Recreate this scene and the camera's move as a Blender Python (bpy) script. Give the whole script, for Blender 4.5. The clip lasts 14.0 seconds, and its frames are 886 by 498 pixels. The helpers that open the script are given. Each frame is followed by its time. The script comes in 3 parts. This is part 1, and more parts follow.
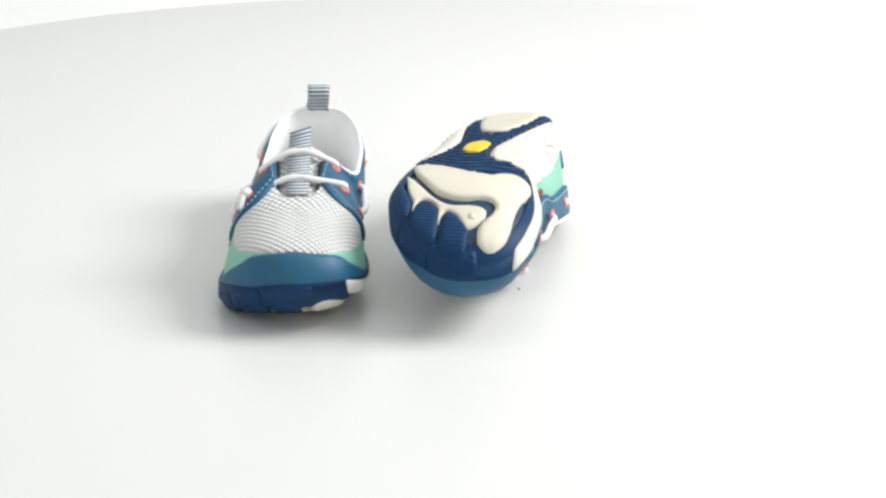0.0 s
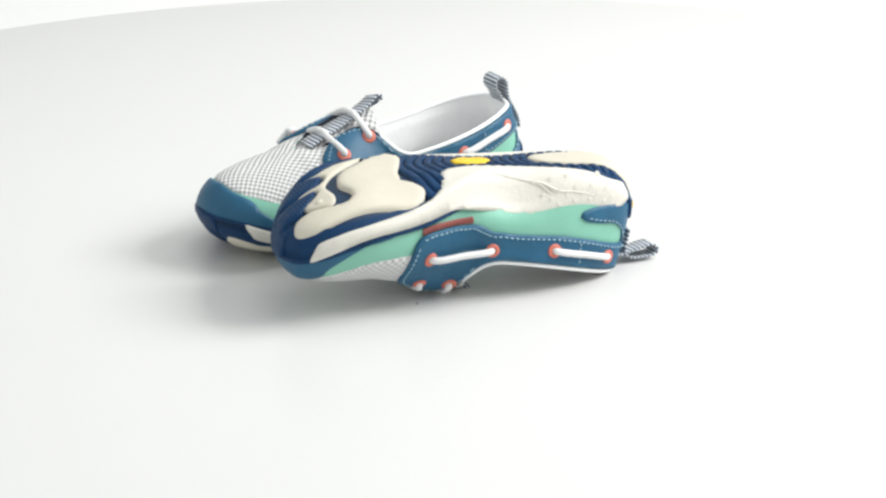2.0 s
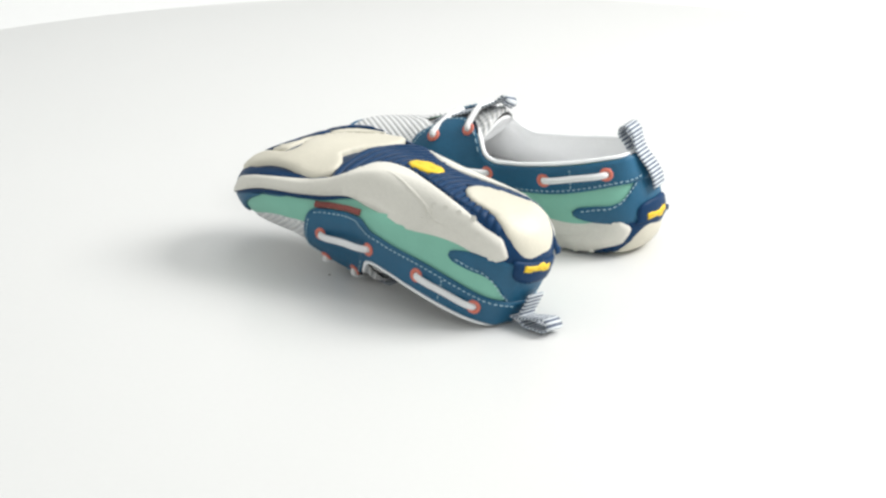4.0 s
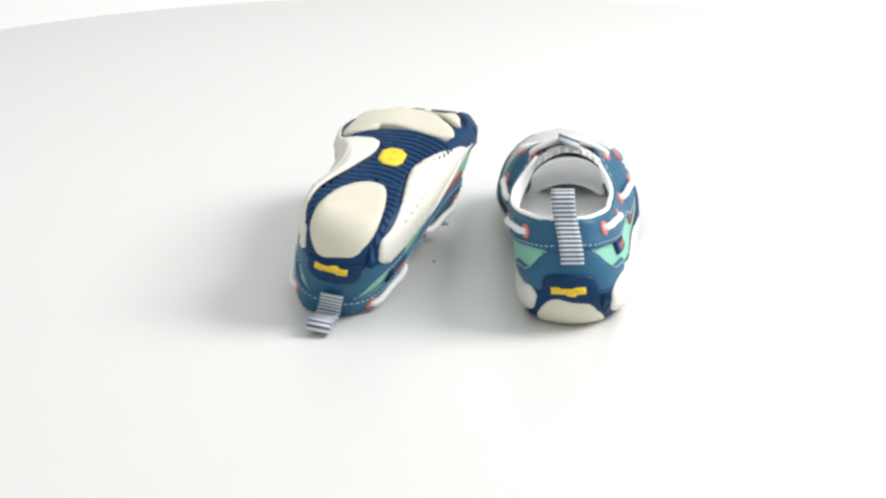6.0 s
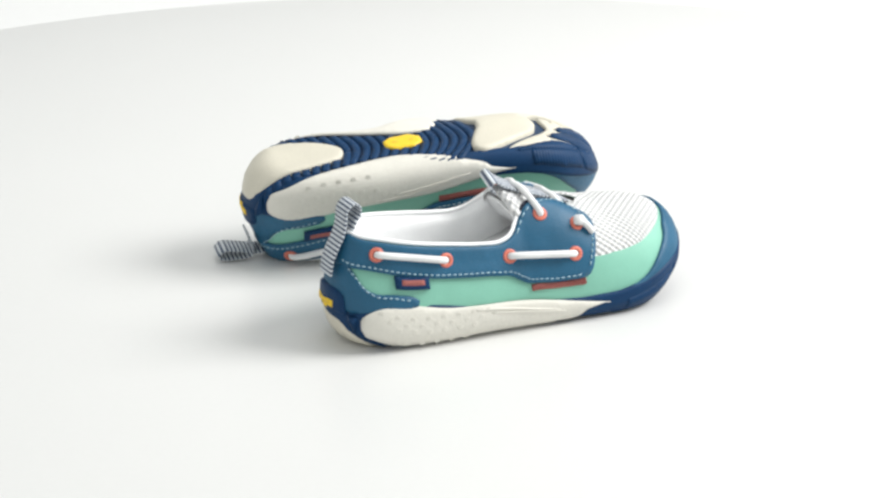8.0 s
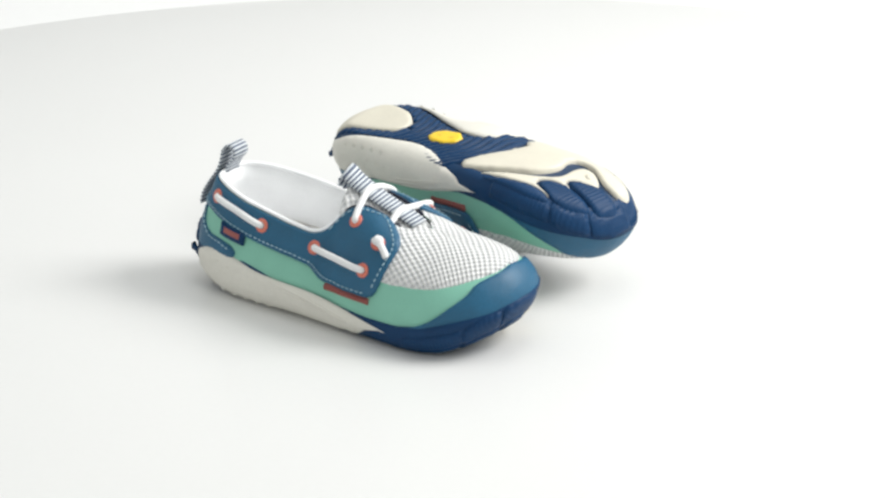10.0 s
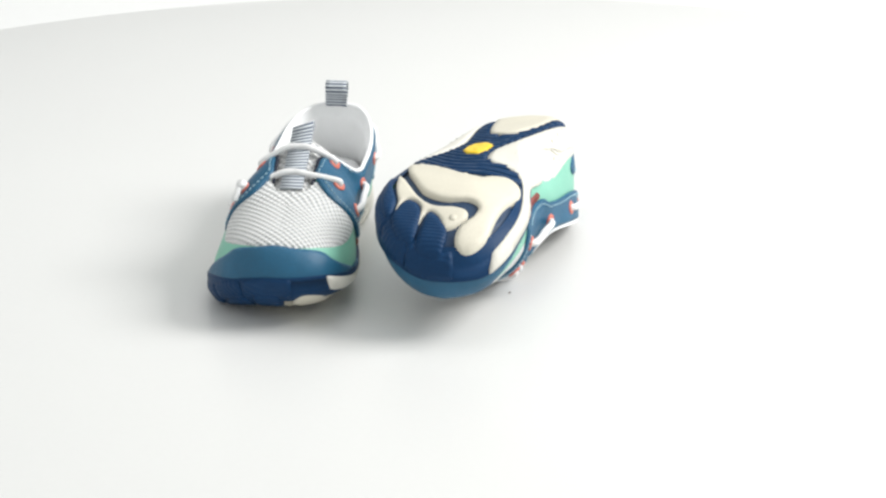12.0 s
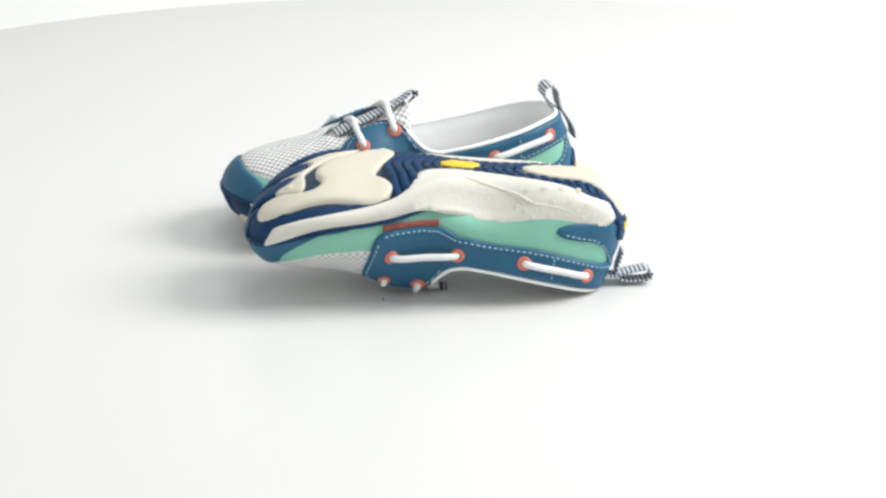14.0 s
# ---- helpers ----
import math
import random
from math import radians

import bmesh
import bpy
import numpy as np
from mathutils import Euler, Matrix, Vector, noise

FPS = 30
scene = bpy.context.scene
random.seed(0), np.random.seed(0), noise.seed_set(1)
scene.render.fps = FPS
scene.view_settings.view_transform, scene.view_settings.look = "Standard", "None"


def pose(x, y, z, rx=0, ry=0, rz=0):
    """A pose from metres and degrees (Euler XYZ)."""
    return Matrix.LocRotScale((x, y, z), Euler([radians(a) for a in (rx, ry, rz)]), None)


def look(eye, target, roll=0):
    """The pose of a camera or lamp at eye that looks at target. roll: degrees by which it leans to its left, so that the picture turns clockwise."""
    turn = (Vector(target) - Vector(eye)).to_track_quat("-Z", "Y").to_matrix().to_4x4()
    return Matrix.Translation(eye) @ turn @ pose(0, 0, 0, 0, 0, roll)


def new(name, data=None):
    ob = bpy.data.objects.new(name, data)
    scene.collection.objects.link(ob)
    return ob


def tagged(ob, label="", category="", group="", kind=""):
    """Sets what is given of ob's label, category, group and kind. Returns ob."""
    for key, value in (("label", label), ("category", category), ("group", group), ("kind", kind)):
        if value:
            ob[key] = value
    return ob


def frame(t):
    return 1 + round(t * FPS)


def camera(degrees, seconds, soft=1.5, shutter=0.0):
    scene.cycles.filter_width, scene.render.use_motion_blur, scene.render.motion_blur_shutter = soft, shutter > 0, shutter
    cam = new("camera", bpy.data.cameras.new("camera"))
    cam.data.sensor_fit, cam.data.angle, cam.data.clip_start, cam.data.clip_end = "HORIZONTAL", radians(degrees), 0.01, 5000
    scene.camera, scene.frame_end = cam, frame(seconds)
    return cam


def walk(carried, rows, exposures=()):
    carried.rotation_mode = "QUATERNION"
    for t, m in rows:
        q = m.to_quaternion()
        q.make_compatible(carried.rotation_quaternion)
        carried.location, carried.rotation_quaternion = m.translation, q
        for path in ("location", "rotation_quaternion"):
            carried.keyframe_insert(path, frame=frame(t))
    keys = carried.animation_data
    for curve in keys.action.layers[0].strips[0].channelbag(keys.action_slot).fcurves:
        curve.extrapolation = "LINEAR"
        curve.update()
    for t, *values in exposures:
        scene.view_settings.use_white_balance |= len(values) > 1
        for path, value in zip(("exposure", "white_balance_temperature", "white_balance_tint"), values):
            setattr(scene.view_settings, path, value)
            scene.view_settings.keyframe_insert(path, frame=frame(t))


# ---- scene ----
from mathutils.geometry import delaunay_2d_cdt

# ---------------------------------------------------------------- camera: it stands still before a turntable
EYE = Vector((0.0, -1.42857, 0.57939))
AHEAD = Vector((0.002507, 0.928237, -0.371981))
cam = camera(17.0, 14.0, soft=2.6)
STAND = look(EYE, EYE + AHEAD, -0.47)
walk(cam, [(0.0, STAND), (14.0, STAND)])

# turntable angle in degrees, clockwise seen from above
TURN = [(0.0, 4.7), (0.5, -8.3), (1.0, -21.8), (1.5, -36.7), (2.0, -51.7), (2.5, -67.3), (3.0, -82.9), (3.2, -89.1),
        (5.3, -154.4), (5.5, -160.4), (6.0, -175.2), (6.5, -190.4), (7.0, -206.4), (7.5, -222.0), (8.0, -236.7), (8.5, -251.9),
        (8.7, -258.0), (10.8, -323.2), (11.0, -329.6), (11.5, -345.6), (12.0, -361.8), (12.5, -378.3), (13.0, -395.4), (13.5, -412.8),
        (14.0, -429.6)]

# ---------------------------------------------------------------- world and light: a white photo studio
world = bpy.data.worlds.new("studio")
scene.world = world
world.use_nodes = True
world.node_tree.nodes["Background"].inputs[0].default_value = (0.97, 1.0, 0.985, 1)
world.node_tree.nodes["Background"].inputs[1].default_value = 0.69


def softbox(name, eye, target, w, h, watts, colour):
    data = bpy.data.lights.new(name, "AREA")
    data.shape, data.size, data.size_y, data.energy, data.color = "RECTANGLE", w, h, watts, colour
    ob = new(name, data)
    ob.matrix_world = look(eye, target)
    return ob


softbox("softbox_key", (1.12, 0.05, 0.98), (0, 0, 0), 0.7, 0.7, 24.5, (1.0, 0.99, 0.97))
softbox("softbox_top", (0.3, 0.45, 1.9), (0, 0, 0), 1.2, 1.2, 7.5, (1.0, 1.0, 1.0))
scene.view_settings.exposure = 0.0


# ---------------------------------------------------------------- materials
def mat(name, colour, rough=0.5, grain=900.0, bump=0.15, vary=0.12, sheen=0.0, spec=0.5, blotch=60.0, wave=0.0, crease=0.0):
    """A surface with fine grain relief and two scales of slight colour change."""
    m = bpy.data.materials.new(name)
    m.use_nodes = True
    nt = m.node_tree
    b = nt.nodes["Principled BSDF"]
    b.inputs["Roughness"].default_value = rough
    b.inputs["Specular IOR Level"].default_value = spec
    b.inputs["Sheen Weight"].default_value = sheen
    tc = nt.nodes.new("ShaderNodeTexCoord")
    big, fine = nt.nodes.new("ShaderNodeTexNoise"), nt.nodes.new("ShaderNodeTexNoise")
    big.inputs["Scale"].default_value, fine.inputs["Scale"].default_value = blotch, grain
    fine.inputs["Detail"].default_value = 4
    for n in (big, fine):
        nt.links.new(tc.outputs["Object"], n.inputs["Vector"])
    add = nt.nodes.new("ShaderNodeMath")
    add.operation = "ADD"
    nt.links.new(big.outputs["Fac"], add.inputs[0])
    nt.links.new(fine.outputs["Fac"], add.inputs[1])
    ramp = nt.nodes.new("ShaderNodeMapRange")
    ramp.inputs[1].default_value, ramp.inputs[2].default_value = 0.6, 1.4
    ramp.inputs[3].default_value, ramp.inputs[4].default_value = 1 - vary, 1 + vary
    nt.links.new(add.outputs[0], ramp.inputs[0])
    mul = nt.nodes.new("ShaderNodeVectorMath")
    mul.operation = "SCALE"
    mul.inputs[0].default_value = colour
    nt.links.new(ramp.outputs[0], mul.inputs["Scale"])
    nt.links.new(mul.outputs[0], b.inputs["Base Color"])
    bp = nt.nodes.new("ShaderNodeBump")
    bp.inputs["Strength"].default_value, bp.inputs["Distance"].default_value = bump, 0.0006
    nt.links.new(fine.outputs["Fac"], bp.inputs["Height"])
    last = bp
    if wave or crease:
        lines = nt.nodes.new("ShaderNodeTexWave" if wave else "ShaderNodeTexNoise")
        lines.inputs["Scale"].default_value = wave or crease
        if wave:
            lines.inputs["Distortion"].default_value = 0.6
        nt.links.new(tc.outputs["Object"], lines.inputs["Vector"])
        last = nt.nodes.new("ShaderNodeBump")
        last.inputs["Strength"].default_value, last.inputs["Distance"].default_value = (0.4, 0.0004) if wave else (0.6, 0.0015)
        nt.links.new(lines.outputs["Fac"], last.inputs["Height"])
        nt.links.new(bp.outputs[0], last.inputs["Normal"])
    nt.links.new(last.outputs[0], b.inputs["Normal"])
    return m


def woven(name, kind, light, dark, pitch_u, pitch_v, rough=0.75, depth=0.0005, lo=-0.2, hi=0.35):
    """Cloth that repeats in its own surface millimetres: 'mesh' for open knit, 'stripe' for ribbed webbing."""
    m = bpy.data.materials.new(name)
    m.use_nodes = True
    nt = m.node_tree
    b = nt.nodes["Principled BSDF"]
    b.inputs["Roughness"].default_value = rough
    b.inputs["Sheen Weight"].default_value = 0.2
    uv = nt.nodes.new("ShaderNodeUVMap")
    sep = nt.nodes.new("ShaderNodeSeparateXYZ")
    nt.links.new(uv.outputs[0], sep.inputs[0])

    def wave(axis, pitch):
        k, s = nt.nodes.new("ShaderNodeMath"), nt.nodes.new("ShaderNodeMath")
        k.operation, s.operation = "MULTIPLY", "SINE"
        k.inputs[1].default_value = 2 * math.pi / pitch
        nt.links.new(sep.outputs[axis], k.inputs[0])
        nt.links.new(k.outputs[0], s.inputs[0])
        return s

    if kind == "mesh":
        h = nt.nodes.new("ShaderNodeMath")
        h.operation = "MULTIPLY"
        nt.links.new(wave(0, pitch_u).outputs[0], h.inputs[0])
        nt.links.new(wave(1, pitch_v).outputs[0], h.inputs[1])
    else:
        h = wave(0, pitch_u)
    noisy = nt.nodes.new("ShaderNodeTexNoise")
    noisy.inputs["Scale"].default_value = 1.2
    nt.links.new(uv.outputs[0], noisy.inputs["Vector"])
    jit = nt.nodes.new("ShaderNodeMath")
    jit.operation = "MULTIPLY_ADD"
    jit.inputs[1].default_value, jit.inputs[2].default_value = 0.5, -0.25
    nt.links.new(noisy.outputs["Fac"], jit.inputs[0])
    tot = nt.nodes.new("ShaderNodeMath")
    tot.operation = "ADD"
    nt.links.new(h.outputs[0], tot.inputs[0])
    nt.links.new(jit.outputs[0], tot.inputs[1])
    r = nt.nodes.new("ShaderNodeMapRange")
    r.inputs[1].default_value, r.inputs[2].default_value = lo, hi
    nt.links.new(tot.outputs[0], r.inputs[0])
    mix = nt.nodes.new("ShaderNodeMix")
    mix.data_type = "RGBA"
    mix.inputs[6].default_value, mix.inputs[7].default_value = (*dark, 1), (*light, 1)
    nt.links.new(r.outputs[0], mix.inputs[0])
    nt.links.new(mix.outputs[2], b.inputs["Base Color"])
    bp = nt.nodes.new("ShaderNodeBump")
    bp.inputs["Strength"].default_value, bp.inputs["Distance"].default_value = 0.8, depth
    nt.links.new(tot.outputs[0], bp.inputs["Height"])
    nt.links.new(bp.outputs[0], b.inputs["Normal"])
    return m


NAVY = mat("navy_rubber", (0.002, 0.034, 0.102), 0.5, 700, 0.25, 0.15, spec=0.22)
NAVY_TREAD = mat("navy_tread", (0.002, 0.034, 0.102), 0.5, 700, 0.25, 0.15, spec=0.22, wave=190.0)
# the same navy rubber, its colour darkened to paint in groove shade
NAVY_SHADED = mat("navy_groove_shaded", (0.002, 0.028, 0.080), 0.55, 700, 0.25, 0.15)
TEAL = mat("teal_leather", (0.0065, 0.094, 0.185), 0.48, 1300, 0.35, 0.16, crease=55.0)
MINT = mat("mint_synthetic", (0.215, 0.505, 0.39), 0.55, 1500, 0.2, 0.07, crease=40.0)
CREAM = mat("cream_rubber", (0.64, 0.605, 0.505), 0.5, 800, 0.2, 0.06)
FOAM = mat("white_foam", (0.70, 0.68, 0.615), 0.55, 600, 0.3, 0.05)
LINING = mat("white_lining", (0.93, 0.935, 0.94), 0.85, 1600, 0.5, 0.06, sheen=0.3)
LACE = mat("white_cord", (0.82, 0.82, 0.82), 0.7, 2500, 0.6, 0.06)
CORAL = mat("coral_enamel", (0.66, 0.18, 0.125), 0.4, 900, 0.1, 0.08)
CORAL_THREAD = mat("coral_thread", (0.36, 0.115, 0.10), 0.8, 2500, 0.6, 0.2)
YELLOW = mat("yellow_rubber", (0.86, 0.58, 0.02), 0.45, 900, 0.15, 0.08)
OCHRE = mat("ochre_relief", (0.72, 0.46, 0.02), 0.5, 900, 0.15, 0.08)
THREAD = mat("pale_thread", (0.42, 0.60, 0.68), 0.8, 2500, 0.5, 0.15)
# colour of the bound flap edges, and of the painted shade in the eyelets
DARK = mat("dark_lining_and_shade", (0.010, 0.014, 0.03), 0.8, 1500, 0.4, 0.15)
MESH = woven("open_knit", "mesh", (0.79, 0.79, 0.78), (0.54, 0.55, 0.56), 4.2, 4.2, lo=-0.6, hi=0.4, depth=0.0009)
WEB = woven("striped_webbing", "stripe", (0.66, 0.70, 0.73), (0.075, 0.10, 0.16), 2.2, 2.2, lo=-0.35, hi=0.3, depth=0.0003)
WHITE_TOP = mat("white_laminate", (0.71, 0.71, 0.70), 0.33, 300, 0.02, 0.012, blotch=6)
WHITE_PAPER = mat("white_paper", (0.82, 0.82, 0.815), 0.8, 200, 0.05, 0.015, blotch=3)


# ---------------------------------------------------------------- mesh helpers
def link_mesh(name, verts, faces, material, parent=None, label="", uvs=None, smooth=True):
    me = bpy.data.meshes.new(name)
    me.from_pydata(verts, [], faces)
    me.materials.append(material)
    if uvs is not None:
        layer = me.uv_layers.new(name="UVMap")
        loops = np.empty(len(me.loops), dtype=np.int32)
        me.loops.foreach_get("vertex_index", loops)
        layer.data.foreach_set("uv", np.asarray(uvs, dtype=np.float32)[loops].ravel())
    me.polygons.foreach_set("use_smooth", [smooth] * len(me.polygons))
    me.validate()
    ob = new(name, me)
    if parent:
        ob.parent = parent
    return tagged(ob, label)


# ---------------------------------------------------------------- setting
def lathe(name, profile, centre, material, n=160, label="", kind="structure"):
    verts, faces = [], []
    for r, z in profile:
        for i in range(n):
            c = 2 * math.pi * i / n
            verts.append((centre[0] + r * math.cos(c), centre[1] + r * math.sin(c), z))
    for j in range(len(profile) - 1):
        for i in range(n):
            k = (i + 1) % n
            faces.append((j * n + i, j * n + k, (j + 1) * n + k, (j + 1) * n + i))
    return tagged(link_mesh(name, verts, faces, material), label, "", "", kind)


lathe("ground", [(0.0005, 0.0), (0.30, 0.0), (0.586, 0.0), (0.5915, -0.0015), (0.593, -0.005), (0.593, -0.03), (0.57, -0.034), (0.001, -0.034)],
      (-0.008, -0.1143), WHITE_TOP, label="round glossy white laminate turntable top")


def backdrop():
    verts, faces = [], []
    prof = [(-6.0, -0.05), (1.6, -0.05)] + [(1.6 + 0.9 * math.sin(a), 0.85 - 0.9 * math.cos(a)) for a in np.linspace(0.1, math.pi / 2, 12)] + [(2.5, 4.0)]
    xs = (-5.0, -2.0, 2.0, 5.0)
    for y, z in prof:
        verts += [(x, y, z) for x in xs]
    for j in range(len(prof) - 1):
        for i in range(3):
            faces.append((j * 4 + i, j * 4 + i + 1, j * 4 + i + 5, j * 4 + i + 4))
    tagged(link_mesh("backdrop", verts, faces, WHITE_PAPER), "seamless white paper sweep behind the turntable", "", "", "structure")


backdrop()

# ---------------------------------------------------------------- the shoe's form, for a right shoe: x from heel to toe, y to the inner side, z up, in mm
OUTLINE = [(4, 0), (7, -11.5), (15.5, -19.5), (31, -25), (60, -29.5), (90, -32), (120, -35), (147, -38), (166.5, -36), (182, -27.5),
           (191.3, -15), (194.7, -2), (193.2, 11), (187, 22.5), (174, 31), (153, 34.5), (128, 33), (100, 29.5), (70, 27), (40, 25.5), (16, 20), (7, 11.5)]


def closed_curve(pts, n):
    p = np.array(pts, float)
    out = []
    for i in range(len(p)):
        a, b, c, d = p[i - 1], p[i], p[(i + 1) % len(p)], p[(i + 2) % len(p)]
        for k in range(n):
            t = k / n
            out.append(0.5 * (2 * b + (c - a) * t + (2 * a - 5 * b + 4 * c - d) * t * t + (3 * b - a - 3 * c + d) * t ** 3))
    return np.array(out)


RING = closed_curve(OUTLINE, 24)
_len = np.r_[0, np.cumsum(np.hypot(*(np.roll(RING, -1, 0) - RING).T))]
ROUND = _len[-1]
_toe = int(np.argmax(RING[:, 0]))
ARC = _len[:-1].copy()          # 0 at the heel, grows along the outer side to the toe and back along the inner side
TOE = ARC[_toe]
_px, _py = np.r_[RING[:, 0], RING[0, 0]], np.r_[RING[:, 1], RING[0, 1]]


def plan(a):
    a = a % ROUND
    return np.interp(a, _len, _px), np.interp(a, _len, _py)


def inward(a):
    x0, y0 = plan(a - 2.0)
    x1, y1 = plan(a + 2.0)
    dx, dy = x1 - x0, y1 - y0
    n = math.hypot(dx, dy)
    return -dy / n, dx / n


def arc_at(x, inner):
    """Arc position on the outer (or inner) side at x."""
    if inner:
        return float(np.interp(-x, -_px[_toe:], _len[_toe:]))
    return float(np.interp(x, _px[:_toe + 1], _len[:_toe + 1]))


# top edge: collar, then the flaps' inner edge, then the ridge of the vamp: x on the outline, then the point itself
TOPLINE = [(0, 14, 0, 55.5), (8, 16.5, 10.5, 55), (20, 25, 17.0, 53.8), (40, 41, 22.5, 50.6), (60, 60, 24.5, 47.2), (76, 75, 25.0, 45.0),
           (87, 86.5, 24.6, 44.4), (94, 93, 22.5, 47), (100, 98.5, 17.5, 53.2), (105, 103, 14.2, 57.4), (111, 108, 11.3, 58.6), (122, 118, 10.3, 56.6),
           (134, 131, 9.5, 51.2), (140, 136, 7.0, 50.4), (146, 139, 2.5, 50.4), (151, 142, 0, 49.6), (165, 151, 0, 47.8),
           (180, 161, 0, 46.2), (198, 169, 0, 44.8)]
LEAN = [float(np.interp(r[0], [0, 60, 90, 112], [5.0, 5.0, 3.0, 0.0])) for r in TOPLINE]      # the collar sits over to the inner side
_to = np.array([[arc_at(r[0], False), r[1], d - r[2], r[3]] for r, d in zip(TOPLINE, LEAN)])
_to[-1, 0] = TOE
_ti = np.array([[arc_at(r[0], True), r[1], r[2] + d, r[3]] for r, d in zip(TOPLINE, LEAN)])
_ti[0, 0], _ti[-1, 0] = ROUND, TOE
_top = np.vstack([_to, _ti[-2::-1]])


def eased(table, n):
    """The table's curve drawn through its rows with smooth slopes."""
    arcs, vals = table[:, 0], table[:, 1:]
    slope = np.gradient(vals, arcs, axis=0)
    out = []
    for a in np.linspace(arcs[0], arcs[-1], n):
        i = min(max(int(np.searchsorted(arcs, a)) - 1, 0), len(arcs) - 2)
        w = arcs[i + 1] - arcs[i]
        u = (a - arcs[i]) / w
        out.append([a, *((2 * u ** 3 - 3 * u * u + 1) * vals[i] + (u ** 3 - 2 * u * u + u) * w * slope[i]
                         + (3 * u * u - 2 * u ** 3) * vals[i + 1] + (u ** 3 - u * u) * w * slope[i + 1])])
    return np.array(out)


_top = eased(_top, 600)


def top_at(a):
    a = a % ROUND
    return [float(np.interp(a, _top[:, 0], _top[:, i])) for i in (1, 2, 3)]


def spring(x, y=0.0):
    """Height of the sole's underside: it lifts at the toe, and towards the big toe's edge."""
    u, v = max(0.0, (x - 147) / 48), max(0.0, (x - 112) / 86)
    t = min(1.0, max(0.0, (x - 84) / 40))
    back = max(0.0, (22 - x) / 18)
    return 14.5 * u * u + 1.5 * v * v + 2.5 * back * back + 0.009 * max(0.0, y) ** 2 * t * t * (3 - 2 * t)


def over(a):
    """0 where the wall stands up to the collar, 1 where it closes over the toes."""
    x = plan(a)[0]
    t = min(1.0, max(0.0, (x - 88) / 45))
    return t * t * (3 - 2 * t)


Z0 = 6.0


def tuck(a):
    """How far the sole is drawn in under the inner arch."""
    x, y = plan(a)
    return 8.0 * math.exp(-((x - 90) / 33) ** 2) if y > 0 else 0.0



def upper(a, h, off=0.0):
    """Point of the upper at arc a and height share h (0..60), raised by off mm from it."""
    p = _upper(a, h)
    if off:
        e = 0.6
        h0, h1 = max(0.0, h - e), min(59.5, h + e)
        du = _upper(a + e, min(h, 59.0)) - _upper(a - e, min(h, 59.0))
        dv = _upper(a, h1) - _upper(a, h0)
        n = np.cross(dv, du)
        ln = np.linalg.norm(n)
        if ln > 1e-9:
            p = p - n / ln * off
    return p


def _upper(a, h):
    w = min(1.0, max(0.0, h / 60.0))
    x, y = plan(a)
    tx, ty, tz = top_at(a)
    k = over(a)
    ph = w * math.pi / 2
    g = (1 - k) * w ** 1.45 + k * (1 - math.cos(ph) ** 0.96)
    v = (1 - k) * w + k * math.sin(ph) ** 0.97
    z0 = spring(x, y) + max(Z0, 0.9 * belly(a) - 1.5)
    nx, ny = inward(a)
    inset = tuck(a) * max(0.0, 1 - w / 0.4) ** 1.6
    x, y = x + nx * inset, y + ny * inset
    puff = 1.3 * math.sin(math.pi * min(1.0, w * 1.25)) * (1 - k)
    return np.array([x + (tx - x) * g - nx * puff, y + (ty - y) * g - ny * puff, z0 + (tz - z0) * v])


def on_side(x, z, inner):
    """Arc and height share of the upper's point at x and z on one side."""
    a, h = arc_at(x, inner), 30.0
    for _ in range(12):
        p = _upper(a, h)
        q = _upper(a, h + 0.5)
        h = min(59.0, max(1.0, h + (z - p[2]) / max(0.15, (q[2] - p[2]) / 0.5)))
        p = _upper(a, h)
        a += (x - p[0]) * (1 if not inner else -1) * 0.9
    return a, h


def belly(a):
    """Radius of the sole's rounded lower edge."""
    x, y = plan(a)
    r = 7.0 + 10.5 * math.exp(-((x - 4) / 20) ** 2) + 3.5 * math.exp(-((x - 198) / 22) ** 2)
    if y > 0:
        r += 9.0 * math.exp(-((x - 76) / 24) ** 2) - 2.0 * math.exp(-((x - 145) / 30) ** 2)
    else:
        r += 3.0 * math.exp(-((x - 75) / 30) ** 2)
    return r


_belly = np.array([belly(s) for s in ARC])
BULGE = 1.6


def under(x, y, off=0.0):
    """Underside of the sole; off lowers it."""
    d = np.hypot(RING[:, 0] - x, RING[:, 1] - y)
    i = int(np.argmin(d))
    r = _belly[i]
    nx, ny = inward(ARC[i])
    out = (x - RING[i, 0]) * nx + (y - RING[i, 1]) * ny < 0
    dd = max(0.0, BULGE - d[i]) if out else d[i] + BULGE
    z = spring(x, y)
    if dd < r:
        z += 0.9 * (r - math.sqrt(max(0.0, r * r - (r - dd) ** 2)))
    return np.array([x, y, z - off])


SOLE_TOP_OUT = [(0, 19), (20, 21.5), (40, 22.5), (55, 19.5), (67, 17), (98, 14), (125, 12), (145, 12.5), (160, 15.2), (172, 19), (184, 22.5), (198, 27.3)]
SOLE_TOP_IN = [(0, 19), (20, 21.5), (45, 23.5), (70, 20.5), (95, 16.5), (120, 12.5), (145, 13.5), (165, 17.5), (178, 22), (187, 25.3), (198, 27.3)]


def sole_top(a):
    x, y = plan(a)
    t = SOLE_TOP_IN if y > 0 else SOLE_TOP_OUT
    return float(np.interp(x, [p[0] for p in t], [p[1] for p in t]))


